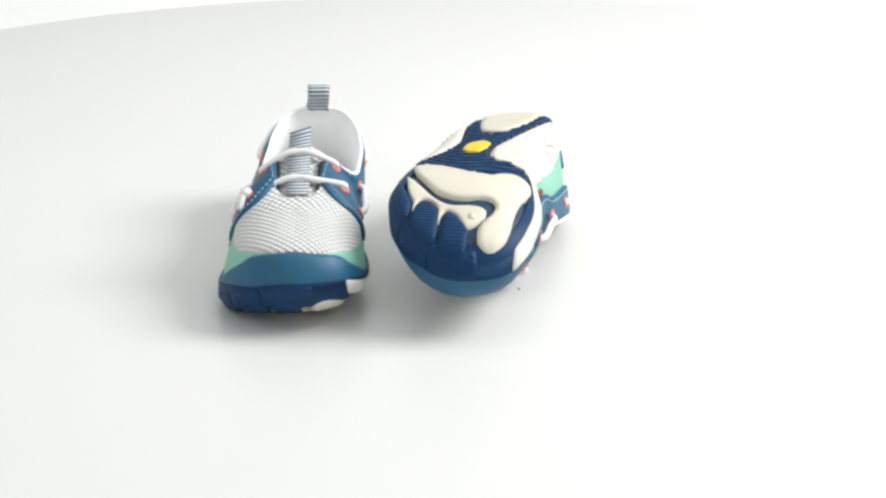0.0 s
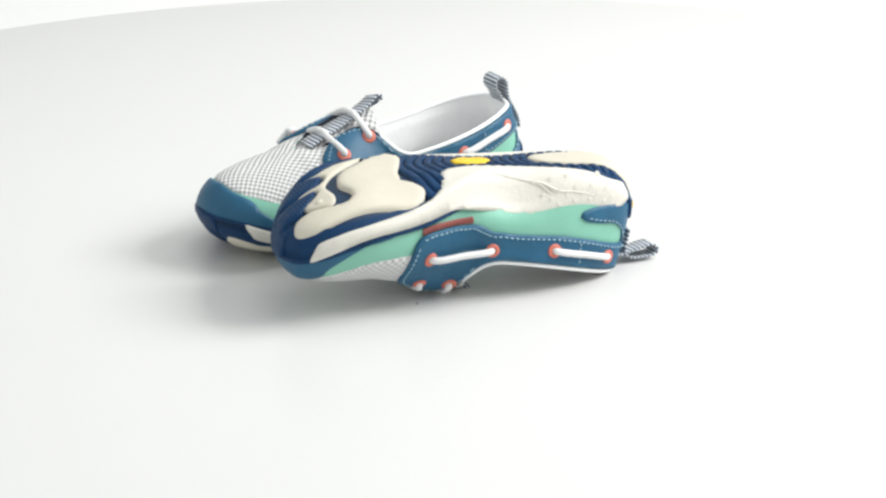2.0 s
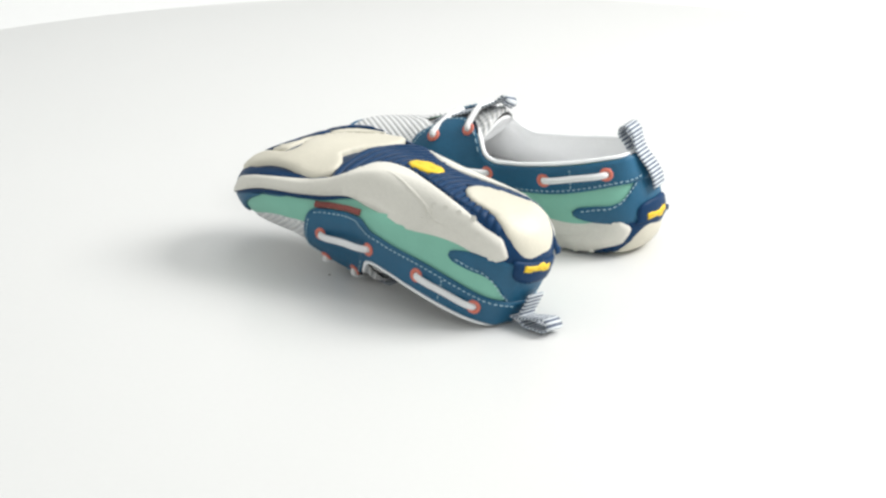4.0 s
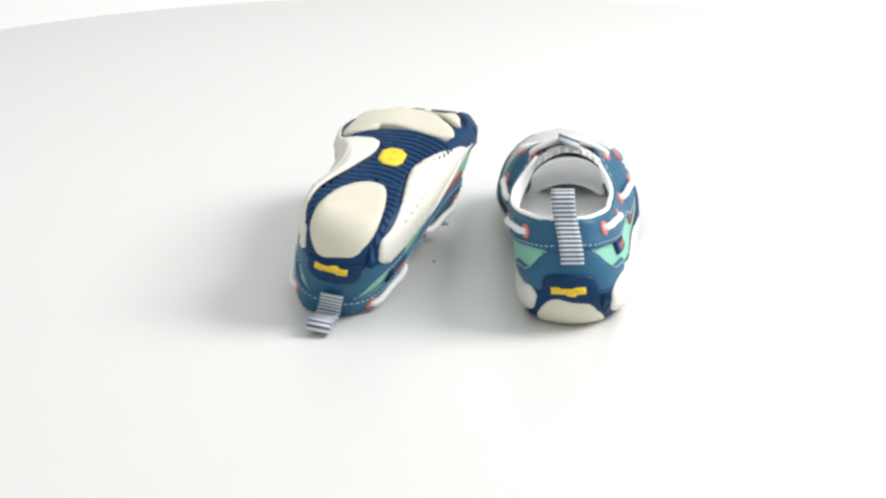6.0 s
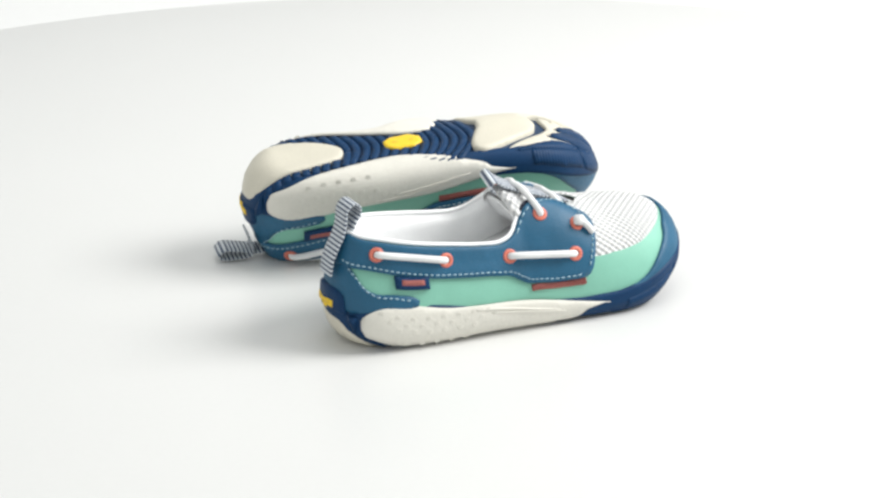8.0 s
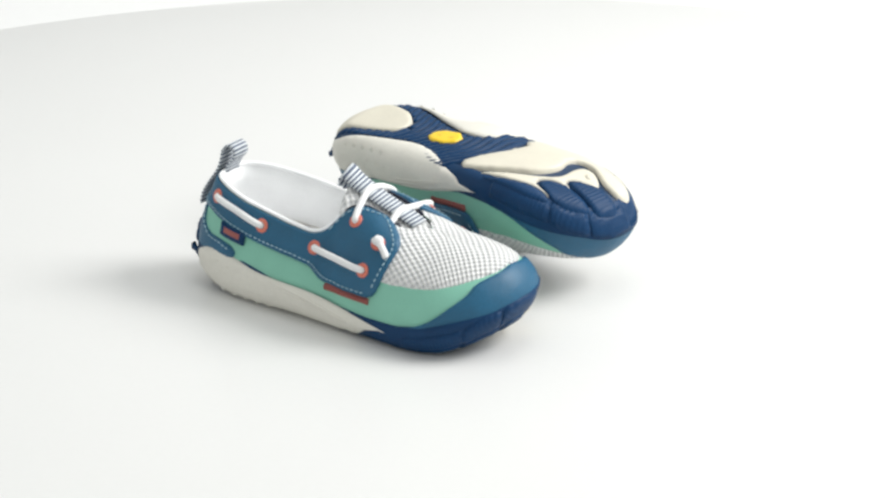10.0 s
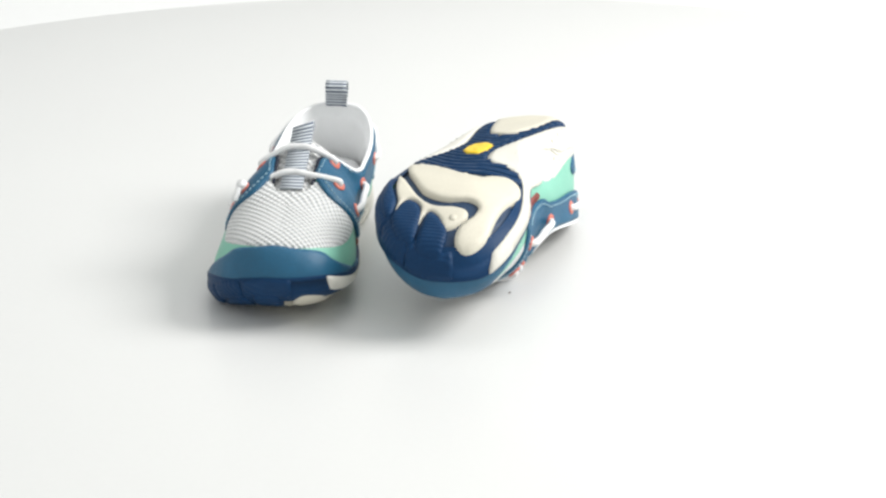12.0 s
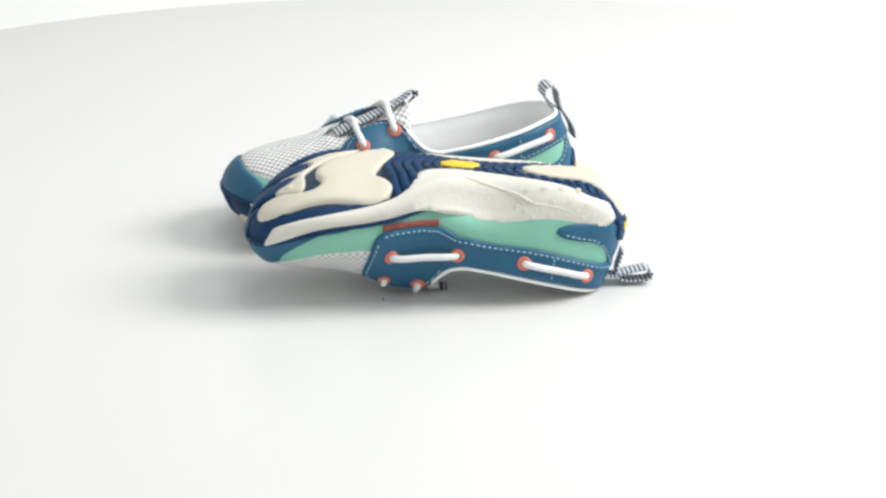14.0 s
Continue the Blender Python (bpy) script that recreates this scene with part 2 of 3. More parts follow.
def wall(a, t, off=0.0):
    """Outer face of the sole: t > 0 climbs the side (mm), t < 0 runs in under the sole along its rounded edge."""
    x, y = plan(a)
    nx, ny = inward(a)
    r = belly(a)
    if t <= 0:
        d = -t
        d2 = d + tuck(a) * max(0.0, 1 - d / r)
        px, py = x + nx * (d2 - BULGE), y + ny * (d2 - BULGE)
        z = spring(px, py) + (0.9 * (r - math.sqrt(max(0.0, r * r - (r - d) ** 2))) if d < r else 0.0)
        s = min(1.0, d / r)
        return np.array([px - nx * off * (1 - s), py - ny * off * (1 - s), z - off * s])
    z = spring(x, y) + 0.9 * r + t
    toe = min(1.0, max(0.0, (x - 138) / 26))
    lean = BULGE - 0.012 * t * t * (1 - toe) + 0.2 * toe * min(1.0, t / 4) - tuck(a) * max(0.3, 1 - t / 9)
    return np.array([x - nx * (lean + off), y - ny * (lean + off), z])


# ---------------------------------------------------------------- shoe parts are shaped once, then set down for both feet
SPEC = []


def spec(name, verts, faces, material, parent="", label="", uvs=None, key=None, smooth=True):
    SPEC.append((key or name, name, [tuple(v) for v in verts], faces, material, parent, label, uvs, smooth))


def smooth_poly(pts, step, closed=True):
    """Evenly spaced points on a rounded polygon; a third value 1 marks a sharp corner."""
    p = [np.array(q[:2], float) for q in pts]
    sharp = [len(q) > 2 for q in pts]
    out, n = [], len(p)
    for i in range(n if closed else n - 1):
        b, c = p[i], p[(i + 1) % n]
        a = 2 * b - c if (sharp[i] or (not closed and i == 0)) else p[i - 1]
        d = 2 * c - b if (sharp[(i + 1) % n] or (not closed and i == n - 2)) else p[(i + 2) % n]
        k = max(2, int(np.linalg.norm(c - b) / step))
        for j in range(k):
            t = j / k
            out.append(0.5 * (2 * b + (c - a) * t + (2 * a - 5 * b + 4 * c - d) * t * t + (3 * b - a - 3 * c + d) * t ** 3))
    if not closed:
        out.append(p[-1])
    return out


def inside(poly, pts):
    px, py = np.array(poly).T
    qx, qy = np.roll(px, -1), np.roll(py, -1)
    x, y = pts[:, :1], pts[:, 1:]
    cross = (py > y) != (qy > y)
    with np.errstate(divide="ignore", invalid="ignore"):
        xs = (qx - px) * (y - py) / (qy - py) + px
    return (np.sum(cross & (x < xs), axis=1) % 2) == 1


def patch(name, pts, fn, off, thick, material, parent="", label="", step=2.0, key=None, rounded=True, uv_turn=0.0, lap=0.6):
    """A piece cut to a rounded outline in a surface's own plane, laid on the surface fn and given thickness."""
    edge = smooth_poly(pts, step) if rounded else [np.array(q[:2], float) for q in pts]
    e = np.array(edge)
    lo, hi = e.min(0), e.max(0)
    gx, gy = np.meshgrid(np.arange(lo[0] + step * 0.4, hi[0], step), np.arange(lo[1] + step * 0.4, hi[1], step))
    g = np.c_[gx.ravel(), gy.ravel()]
    g = g[inside(edge, g)] if len(g) else g
    if len(g):
        near = np.min(np.hypot(g[:, None, 0] - e[None, :, 0], g[:, None, 1] - e[None, :, 1]), axis=1)
        g = g[near > step * 0.45]
    allp = [Vector(q) for q in edge] + [Vector(q) for q in g]
    n = len(edge)
    vs, _, fs, *_ = delaunay_2d_cdt(allp, [], [list(range(n))], 1, 1e-5)
    pos = np.array([tuple(v) for v in vs])
    near = np.min(np.hypot(pos[:, None, 0] - e[None, :, 0], pos[:, None, 1] - e[None, :, 1]), axis=1)
    verts = [fn(q[0], q[1], off + thick * (1.0 if d > 0.25 else 0.55)) for q, d in zip(pos, near)]
    faces = [tuple(f) for f in fs]
    count = {}
    for f in faces:
        for i in range(len(f)):
            count[(f[i], f[(i + 1) % len(f)])] = 1
    rim = [k for k in count if (k[1], k[0]) not in count]
    low, uvs = {}, [tuple(q) for q in pos]
    for i, j in rim:
        for k in (i, j):
            if k not in low:
                low[k] = len(verts)
                verts.append(fn(pos[k][0], pos[k][1], off - lap))
                uvs.append(tuple(pos[k]))
        faces.append((j, i, low[i], low[j]))
    if uv_turn:
        c, s = math.cos(uv_turn), math.sin(uv_turn)
        uvs = [(c * u - s * v, s * u + c * v) for u, v in uvs]
    spec(name, verts, faces, material, parent, label, uvs, key)
    return edge


def grid_faces(nu, nv, closed=False):
    f = []
    for i in range(nu if closed else nu - 1):
        for j in range(nv - 1):
            k = (i + 1) % nu
            f.append((i * nv + j, k * nv + j, k * nv + j + 1, i * nv + j + 1))
    return f


def tube(points, r, n=8, flat=1.0):
    """Verts and faces of a cord along points (mm)."""
    p = [Vector(q) for q in points]
    verts, faces = [], []
    side = None
    for i, q in enumerate(p):
        t = (p[min(i + 1, len(p) - 1)] - p[max(i - 1, 0)]).normalized()
        if side is None:
            side = t.orthogonal().normalized()
        side = (side - t * side.dot(t)).normalized()
        up = t.cross(side)
        rr = r * (0.75 if i in (0, len(p) - 1) else 1.0)
        for k in range(n):
            c = 2 * math.pi * k / n
            verts.append(q + side * (rr * math.cos(c)) + up * (rr * flat * math.sin(c)))
    for i in range(len(p) - 1):
        for k in range(n):
            m = (k + 1) % n
            faces.append((i * n + k, i * n + m, (i + 1) * n + m, (i + 1) * n + k))
    faces.append(tuple(range(n))[::-1])
    faces.append(tuple(range((len(p) - 1) * n, len(p) * n)))
    return verts, faces


def bend(pts, k=8):
    return [Vector(q) for q in smooth_poly3(pts, k)]


def smooth_poly3(pts, k):
    p = [np.array(q, float) for q in pts]
    out = []
    for i in range(len(p) - 1):
        a = p[i - 1] if i else 2 * p[0] - p[1]
        d = p[i + 2] if i + 2 < len(p) else 2 * p[-1] - p[-2]
        b, c = p[i], p[i + 1]
        for j in range(k):
            t = j / k
            out.append(0.5 * (2 * b + (c - a) * t + (2 * a - 5 * b + 4 * c - d) * t * t + (3 * b - a - 3 * c + d) * t ** 3))
    out.append(p[-1])
    return out


def merged(items):
    verts, faces = [], []
    for v, f in items:
        b = len(verts)
        verts += [tuple(q) for q in v]
        faces += [tuple(i + b for i in q) for q in f]
    return verts, faces


def stitches(name, line, fn, off, parent, material=THREAD, dash=1.7, gap=1.3, wide=0.34, high=0.3, label=""):
    """Short raised thread dashes along a line in a surface's own plane."""
    pts = np.array(line)
    s = np.r_[0, np.cumsum(np.hypot(*np.diff(pts, axis=0).T))]
    items, d = [], gap
    while d + dash < s[-1]:
        q = [[np.interp(d + dash * k / 2, s, pts[:, i]) for i in (0, 1)] for k in range(3)]
        items.append(tube([fn(*q[0], off), fn(*q[1], off + high), fn(*q[2], off)], wide, 5))
        d += dash + gap
    spec(name, *merged(items), material, parent, label)


def shape_shoe():
    steps = 150
    ring = [ROUND * i / steps for i in range(steps)]

    # upper shell
    nv = 26
    v = [upper(a, 60.0 * j / (nv - 1), 0) for a in ring for j in range(nv)]
    spec("upper", v, grid_faces(steps, nv, True), MINT, "", "mint green synthetic upper")
    # lining inside
    v = [upper(a, 60.0 * j / 20, -2.6 if j < 18 else (-2.0, -1.1, -0.3)[j - 18]) for a in ring for j in range(21)]
    spec("lining", v, grid_faces(steps, 21, True), LINING, "", "soft white padded lining")
    ins = [(x + 0, y) for x, y in closed_curve([(0.94 * p[0] + 6, 0.84 * p[1]) for p in OUTLINE], 4)]
    patch("insole", ins, lambda x, y, o: np.array([x, y, 23 + spring(x, y) + o]), 0, 1.2, LINING, "", "pale grey footbed", step=6, rounded=False)

    # sole: side wall and underside
    tn = 9
    v = []
    for a in ring:
        full = max(3.0, sole_top(a) - spring(*plan(a)) - 0.9 * belly(a))
        v += [wall(a, -7.0 + 7.0 * j / 4) for j in range(4)] + [wall(a, full * j / 4) for j in range(5)] + [upper(a, max(2, on_height(a, sole_top(a) + 0.6)), -0.5)]
    spec("outsole", v, grid_faces(steps, tn + 1, True), NAVY, "", "navy blue rubber outsole")
    rim = [(x, y) for x, y in closed_curve([(0.945 * p[0] + 5.2, (0.62 if p[1] > 0 and 35 < p[0] < 130 else 0.84) * p[1]) for p in OUTLINE], 6)]
    # bed between ribs and pads; its darker navy paints the shade in the channels
    patch("sole_bed", rim, under, -1.5, 0.4, NAVY_SHADED, "outsole", step=4, rounded=False)

    # pale foam side walls
    A = arc_at

    def side(name, inner, top, low):
        ups, downs = [], []
        for x, z in top:
            a = A(x, inner)
            ups.append((a, max(0.5, z - spring(*plan(a)) - 0.9 * belly(a))))
        for x, d in low:
            downs.append((A(x, inner), -d))
        return patch(name, ups + downs[::-1], wall, 0.2, 0.9, FOAM, "", "cream white foam side wall", step=2.2, key=name)

    side("midsole", False, [(12, 16.5), (14, 19.8), (21, 22.6), (32, 23), (42, 21), (55, 18.8), (72, 17.6), (95, 16.2), (111, 13.6), (126, 10.8), (139, 8.6)],
         [(13.5, 1.5), (23, 2.5), (41, 7), (60, 12), (75, 14.5), (88, 13.2), (102, 8), (112, 3.5), (121, 1), (129, -0.8), (136, -2.4)])
    SPEC[-1] = ("midsole_out",) + SPEC[-1][1:]
    side("midsole", True, [(11, 17), (13.5, 20), (22, 23.5), (38, 25.5), (52, 24.5), (66, 22), (80, 19.5), (95, 17.2), (110, 14.4), (126, 13.2), (146, 14.4), (164, 17.8), (178, 23.2), (185, 26)],
         [(14, 1), (25, 1.2), (35, 3.5), (47, 7.5), (58, 12), (68, 16.5), (77, 20.5), (86, 24.5), (94, 26.4), (101, 26.8), (105.5, 24.5), (108, 20), (112, 12), (118, 7.2), (126, 5), (140, 3.8), (157, 3), (170, 3), (182, 2)])
    SPEC[-1] = ("midsole_in",) + SPEC[-1][1:]

    # dimples of the foam walls
    for inner, par in ((False, "midsole_out"), (True, "midsole_in")):
        items = []
        if inner:
            spots = [(18 + c * 8.5 + row * 4.0, 7.0 - row * 3.0) for row in range(4) for c in range(5)]
        else:
            spots = [(20 + c * 7.6 + row * 4.0, 9.0 - 0.05 * (c * 7.6 + row * 4.0) - row * 3.1) for row in range(4) for c in range(8 - row)]
        for x, t in spots:
            a = A(x, inner)
            p = Vector(wall(a, t, 0.9))
            ax = (Vector(wall(a, t, 1.9)) - p).normalized()
            u = ax.orthogonal().normalized()
            w2 = ax.cross(u)
            vs, fs = [p + ax * 0.24], []
            for rad, up in ((0.5, 0.2), (1.0, 0.38), (1.6, 0.1)):
                vs += [p + (u * math.cos(k * math.pi / 5) + w2 * math.sin(k * math.pi / 5)) * rad + ax * up for k in range(10)]
            for k in range(10):
                m = (k + 1) % 10
                fs += [(0, 1 + k, 1 + m), (1 + k, 11 + k, 11 + m, 1 + m), (11 + k, 21 + k, 21 + m, 11 + m)]
            items.append((vs, fs))
        spec("dimples", *merged(items), FOAM, par, "rows of small moulded dimples")

    for i in range(4):
        pts = []
        for u in np.linspace(0, 1, 14):
            pts.append(wall(A(99 - i * 6.5 - 50 * u, True), -14.0 + i * 2.6 + (17.0 - i * 1.5) * u, 0.7 + 0.4 * math.sin(math.pi * u)))
        spec("ridge", *tube(pts, 0.6, 6, 0.6), FOAM, "midsole_in", "sweeping moulded ridge", key="ridge%d" % i)

    for i in range(2):
        pts = []
        for u in np.linspace(0, 1, 16):
            pts.append(wall(A(66 + i * 9 + (46 - i * 6) * u, False), 7.6 - i * 3.0 - (5.2 - i * 2.0) * u, 0.75 + 0.4 * math.sin(math.pi * u)))
        spec("ridge", *tube(pts, 0.8, 6, 0.6), FOAM, "midsole_out", "sweeping moulded ridge", key="ridge_out%d" % i)

    # underside: pads, ribs, toe lobes
    patch("heel_pad", [(56, -4), (53, -10), (40, -13.7), (23, -15.6), (12, -14.4), (5.5, -9.5), (3.2, -2), (3.6, 7), (6.6, 13), (12, 17.2), (19, 17.3), (27, 15.6), (41, 12), (50, 6.5), (55, 1)],
          under, 0.2, 1.4, CREAM, "", "cream rubber heel pad wrapping up the heel", step=2.2, lap=2.6)
    patch("ball_pad", [(124, -31.1), (120, -24.0), (124, -12.1), (129, -1.4), (130.3, 5.6), (130.8, 8.7), (126, 13.3), (122.5, 20.9), (126.5, 27.3), (135, 29.3), (148, 26.6), (163, 24.6), (176, 23.7), (182.5, 22.0), (188, 17.4), (189.6, 12.7), (187, 8.9), (180, 8.8), (174, 11.8),
                       (168, 15.0), (161, 15.2), (157.5, 11.4), (158, 5.9), (160, 0.8), (159.6, -6.7), (155, -15.4), (142.5, -23.6), (133, -29.1)],
          under, 0.2, 1.7, CREAM, "", "cream rubber ball-of-foot pad with a hooked arm", step=2.2, lap=2.6)
    patch("notch_pad", [(137.5, -33.1, 1), (151, -30.6), (160, -27.7), (165.5, -25.6), (177, -25.8, 1), (164.5, -23.5), (161.8, -19.8), (164, -15.5), (169.5, -12.5), (181, -12.1, 1), (171.5, -10.0), (169.6, -7.5), (171.5, -4.0), (175.5, -0.8), (180.6, 2.3, 1), (178, 6.5), (170.5, 11.3), (166.4, 9.8), (165.4, 4.4), (165.8, -7.6), (160, -16.7), (150, -24.1), (143, -28.6)],
          under, 0.0, 0.9, CREAM, "", "cream rubber notched toe pad", step=1.6, lap=2.4)
    nub = [(173.5 + 1.9 * math.cos(k), 4.8 + 1.9 * math.sin(k)) for k in np.linspace(0, 2 * math.pi, 10, endpoint=False)]
    patch("wear_nub", nub, under, 0.8, 0.7, CREAM, "notch_pad", "small round raised nub", step=1.2)
    # navy tread ribs across the waist
    def edges(x):
        yi = np.interp(x, [0, 8, 17, 25, 35, 47, 58, 68, 77, 86, 98, 106, 112, 118, 128], [11, 17, 20, 21.8, 21.5, 18.5, 14.5, 10.4, 6.6, 3.4, 2.2, 4.5, 19, 25, 28])
        yo = np.interp(x, [0, 8, 20, 40, 58, 75, 88, 102, 112, 118, 128], [-10, -17, -19.5, -20.5, -18.5, -16.5, -18.8, -26, -30.5, -32, -33.5])
        return yo, yi

    def heel_half(x):
        lo = np.interp(x, [2, 8, 12, 23, 40, 53, 57], [8.5, 12.5, 15.2, 16.5, 14.6, 11, 5])
        hi = np.interp(x, [2, 8, 12, 19, 27, 41, 50, 55.5, 57], [6, 14.8, 18, 18.2, 16.6, 13, 7.6, 1.8, -3])
        return float(lo), float(hi)

    def wavex(x, y):
        return x + 1.5 * math.sin(y * 0.15 + x * 0.03) - 0.011 * (y - 1) ** 2 * (1 if x > 60 else 0.45)

    rib = 0
    x = 8.0
    while x < 125:
        wide = 5.2
        spans = []
        yo, yi = edges(x + wide / 2)
        if x < 55:
            h0, h1 = heel_half(x + wide / 2)
            spans = [(yo, -h0), (h1, yi)]
        else:
            spans = [(yo, yi)]
        for y0, y1 in spans:
            if y1 - y0 < 2.2:
                continue
            k = max(2, int((y1 - y0) / 2.0))
            ys = np.linspace(y0, y1, k + 1)
            lo = [(wavex(x, y), y) for y in ys]
            hi = [(wavex(x + wide - 1.0, y), y) for y in ys[::-1]]
            patch("tread_rib", lo + hi, under, 0.0, 1.0, NAVY, "outsole", step=2.5, rounded=False, key="tread_rib%d" % rib, lap=2.4)
            rib += 1
        x += wide
    # toe lobes
    lobes = [[(141, -36.0), (151, -33), (160, -29.3), (166, -26.8), (173, -27), (176, -28.6), (173, -31.5), (166, -34.8), (155, -36.4)],
             [(166.5, -23.2), (163.8, -20.5), (166.5, -15.5), (172, -12.4), (180, -11.6), (187, -12.2), (188.8, -14), (186.5, -19), (182, -24), (177, -26.2), (172, -25)],
             [(173, -9.2), (171.3, -7), (173.2, -3.8), (177, -0.4), (182, 3.6), (188, 3.6), (192.8, 2.6), (193.6, -2), (191.4, -9.8), (187, -10.4), (180, -9.8)]]
    for i, l in enumerate(lobes):
        patch("toe_lobe", l, under, 0.1, 1.5, NAVY_TREAD, "outsole", step=2.2, key="lobe%d" % i, lap=2.4)
    # the lobes run on up the toe's rounded edge
    cuts = [A(148, False), A(178.5, False), A(191, False), A(193.6, True)]
    for i in range(3):
        b0, b1 = cuts[i] + 0.6, cuts[i + 1] - 0.6
        n = max(3, int((b1 - b0) / 3))
        foot = [(b, -5.0) for b in np.linspace(b0, b1, n)]
        head = [(b, 0.2 + 2.6 * math.sin(math.pi * (0.15 + 0.7 * (b - b0) / (b1 - b0)))) for b in np.linspace(b1, b0, n)]
        patch("toe_lobe", foot + head, wall, 0.0, 0.45, NAVY_TREAD, "outsole", step=2.2, key="flank%d" % i)
    # yellow maker's octagon under the waist, its lettering a plain bar
    patch("sole_badge", [(77.6, -3.0, 1), (82.4, 0.8, 1), (92.6, 0.8, 1), (97.4, -3.0, 1), (97.4, -8.4, 1), (92.6, -12.0, 1), (82.4, -12.0, 1), (77.6, -8.4, 1)], under, 0.7, 1.0, YELLOW, "", "yellow octagonal rubber badge", step=1.5)
    patch("badge_bar", [(82.0, -6.9, 1), (93.6, -6.9, 1), (93.6, -4.3, 1), (82.0, -4.3, 1)], under, 1.5, 0.3, OCHRE, "sole_badge", step=1.5)

    # heel: navy tab, cream pad under it, yellow mark
    def hz(a, z):
        return (a, on_height(a, z))

    tab = [hz(-14.5, 19), hz(-15, 22), hz(-14, 27.5), hz(-9.5, 30), hz(-1.5, 30.5), hz(6.5, 30), hz(10.8, 27.5), hz(11.8, 22), hz(11.3, 19)]
    patch("heel_tab", tab, upper, 0.9, 1.7, NAVY, "", "navy rubber heel tab", step=1.8, lap=1.5)
    mark = [(-10, 20.9), (-10, 24.2), (-6.4, 24.5), (-5.6, 23.9), (-0.4, 23.9), (0.6, 24.6), (5.4, 24.5), (5.4, 21.3), (1.6, 21.2), (0.4, 20.1), (-2.4, 20.4), (-3.4, 21.2), (-7, 21.2)]
    patch("heel_mark", [hz(*q) + (1,) for q in mark], upper, 2.4, 0.7, YELLOW, "heel_tab", "yellow raised mark", step=1.2)
    for b0, b1, z in ((-8.4, -4.6, 22.9), (-3.4, -0.6, 22.3), (0.4, 3.8, 22.9)):
        patch("mark_bar", [hz(b0, z - 0.4) + (1,), hz(b1, z - 0.4) + (1,), hz(b1, z + 0.4) + (1,), hz(b0, z + 0.4) + (1,)], upper, 3.0, 0.3, OCHRE, "heel_mark", step=1.2)

    # teal leather: counter, collar and flaps, toe cap
    cnt = [hz(-48, 22), hz(-46, 26.5), hz(-36, 28.5), hz(-27, 29.5), hz(-20, 33), hz(-15, 38.5), hz(-9, 43), hz(0, 44), hz(9, 43), hz(15, 38.5), hz(20, 33), hz(27, 29.5), hz(36, 28.5), hz(46, 26.5), hz(48, 22), hz(30, 19.5), hz(15, 20), hz(0, 20), hz(-15, 20), hz(-30, 19.5)]
    patch("heel_counter", cnt, upper, 0.3, 0.8, TEAL, "", "teal blue leather heel counter", step=2.4)
    line = [hz(-45, 25), hz(-36, 27), hz(-27, 28.2), hz(-21.5, 31.5), hz(-17, 36.5), hz(-11, 41)]
    stitches("stitching", line, upper, 1.15, "heel_counter")
    line = [hz(45, 25), hz(36, 27), hz(27, 28.2), hz(21.5, 31.5), hz(17, 36.5), hz(11, 41)]
    stitches("stitching", line, upper, 1.15, "heel_counter")

    for inner in (False, True):
        key = "collar_in" if inner else "collar_out"
        wrap = ROUND if inner else 0.0
        sg = -1 if inner else 1

        def S(x, z):
            return on_side(x, z, inner)

        low = [(wrap - sg * 1.0, on_height(0.1, 42)), (wrap + sg * 9, on_height(9, 41.5))] + [S(*q) for q in [(12, 41), (20, 39.8), (35, 36), (57, 32.2), (80, 29.7), (88, 28.4), (93, 25.6), (98, 23.6), (109, 22.7), (120, 22.5), (127, 22.9)]]
        front = [S(*q) for q in [(130.8, 26), (133.3, 33), (135.8, 41), (136.6, 45.5), (134, 49)]]
        topx = [128, 122, 116, 110, 106, 101, 97, 93, 89, 82, 70, 55, 40, 25, 12]
        tops = [(arc_at(x, inner), 58.8) for x in topx] + [(wrap - sg * 1.0, 58.8)]
        pts = low + front + tops
        patch("collar_panel", pts, upper, 0.9, 1.1, TEAL, "", "teal blue leather collar and lace flap", step=2.3, key=key)
        line = [(wrap + sg * 6, on_height(6, 43.6))] + [S(*q) for q in [(12, 42.7), (20, 41.4), (35, 37.7), (57, 33.9), (80, 31.4), (89, 30), (94.5, 27.2), (99, 25.4), (109, 24.5), (120, 24.3), (126.5, 24.6)]]
        stitches("stitching", smooth_poly(line, 1.5, False), upper, 2.1, key)
        line = [S(*q) for q in [(128.9, 27), (131.3, 34), (133.6, 41), (134.2, 45), (131.5, 48.6)]] + [(arc_at(x, inner), 56.2) for x in (126, 121, 116, 110)]
        stitches("stitching", smooth_poly(line, 1.5, False), upper, 2.1, key)
        line = [(arc_at(x, inner), 56.2) for x in (108, 105, 101, 97, 94)]
        stitches("stitching", smooth_poly(line, 1.5, False), upper, 2.1, key)
        if inner:
            line = [S(*q) for q in [(40, 36.5), (40.5, 43), (41, 49)]]
            stitches("stitching", smooth_poly(line, 1.5, False), upper, 2.1, key)
        edge = [upper(arc_at(x, inner), 60, 0.3) for x in (101, 103, 105, 107.5, 110, 113, 117, 121, 125, 129, 132.5)]
        spec("flap_edge", *tube(bend(edge, 3), 0.95, 7), DARK, key, "dark bound flap edge")
        # coral bar tack below the flap
        tack = [S(98.5, 22.9) + (1,), S(108, 22.4), S(118, 22.1), S(127, 22.2) + (1,), S(126.8, 19.0) + (1,), S(118, 19.2), S(108, 19.5), S(98.5, 19.8) + (1,)]
        tk = "tack_in" if inner else "tack_out"
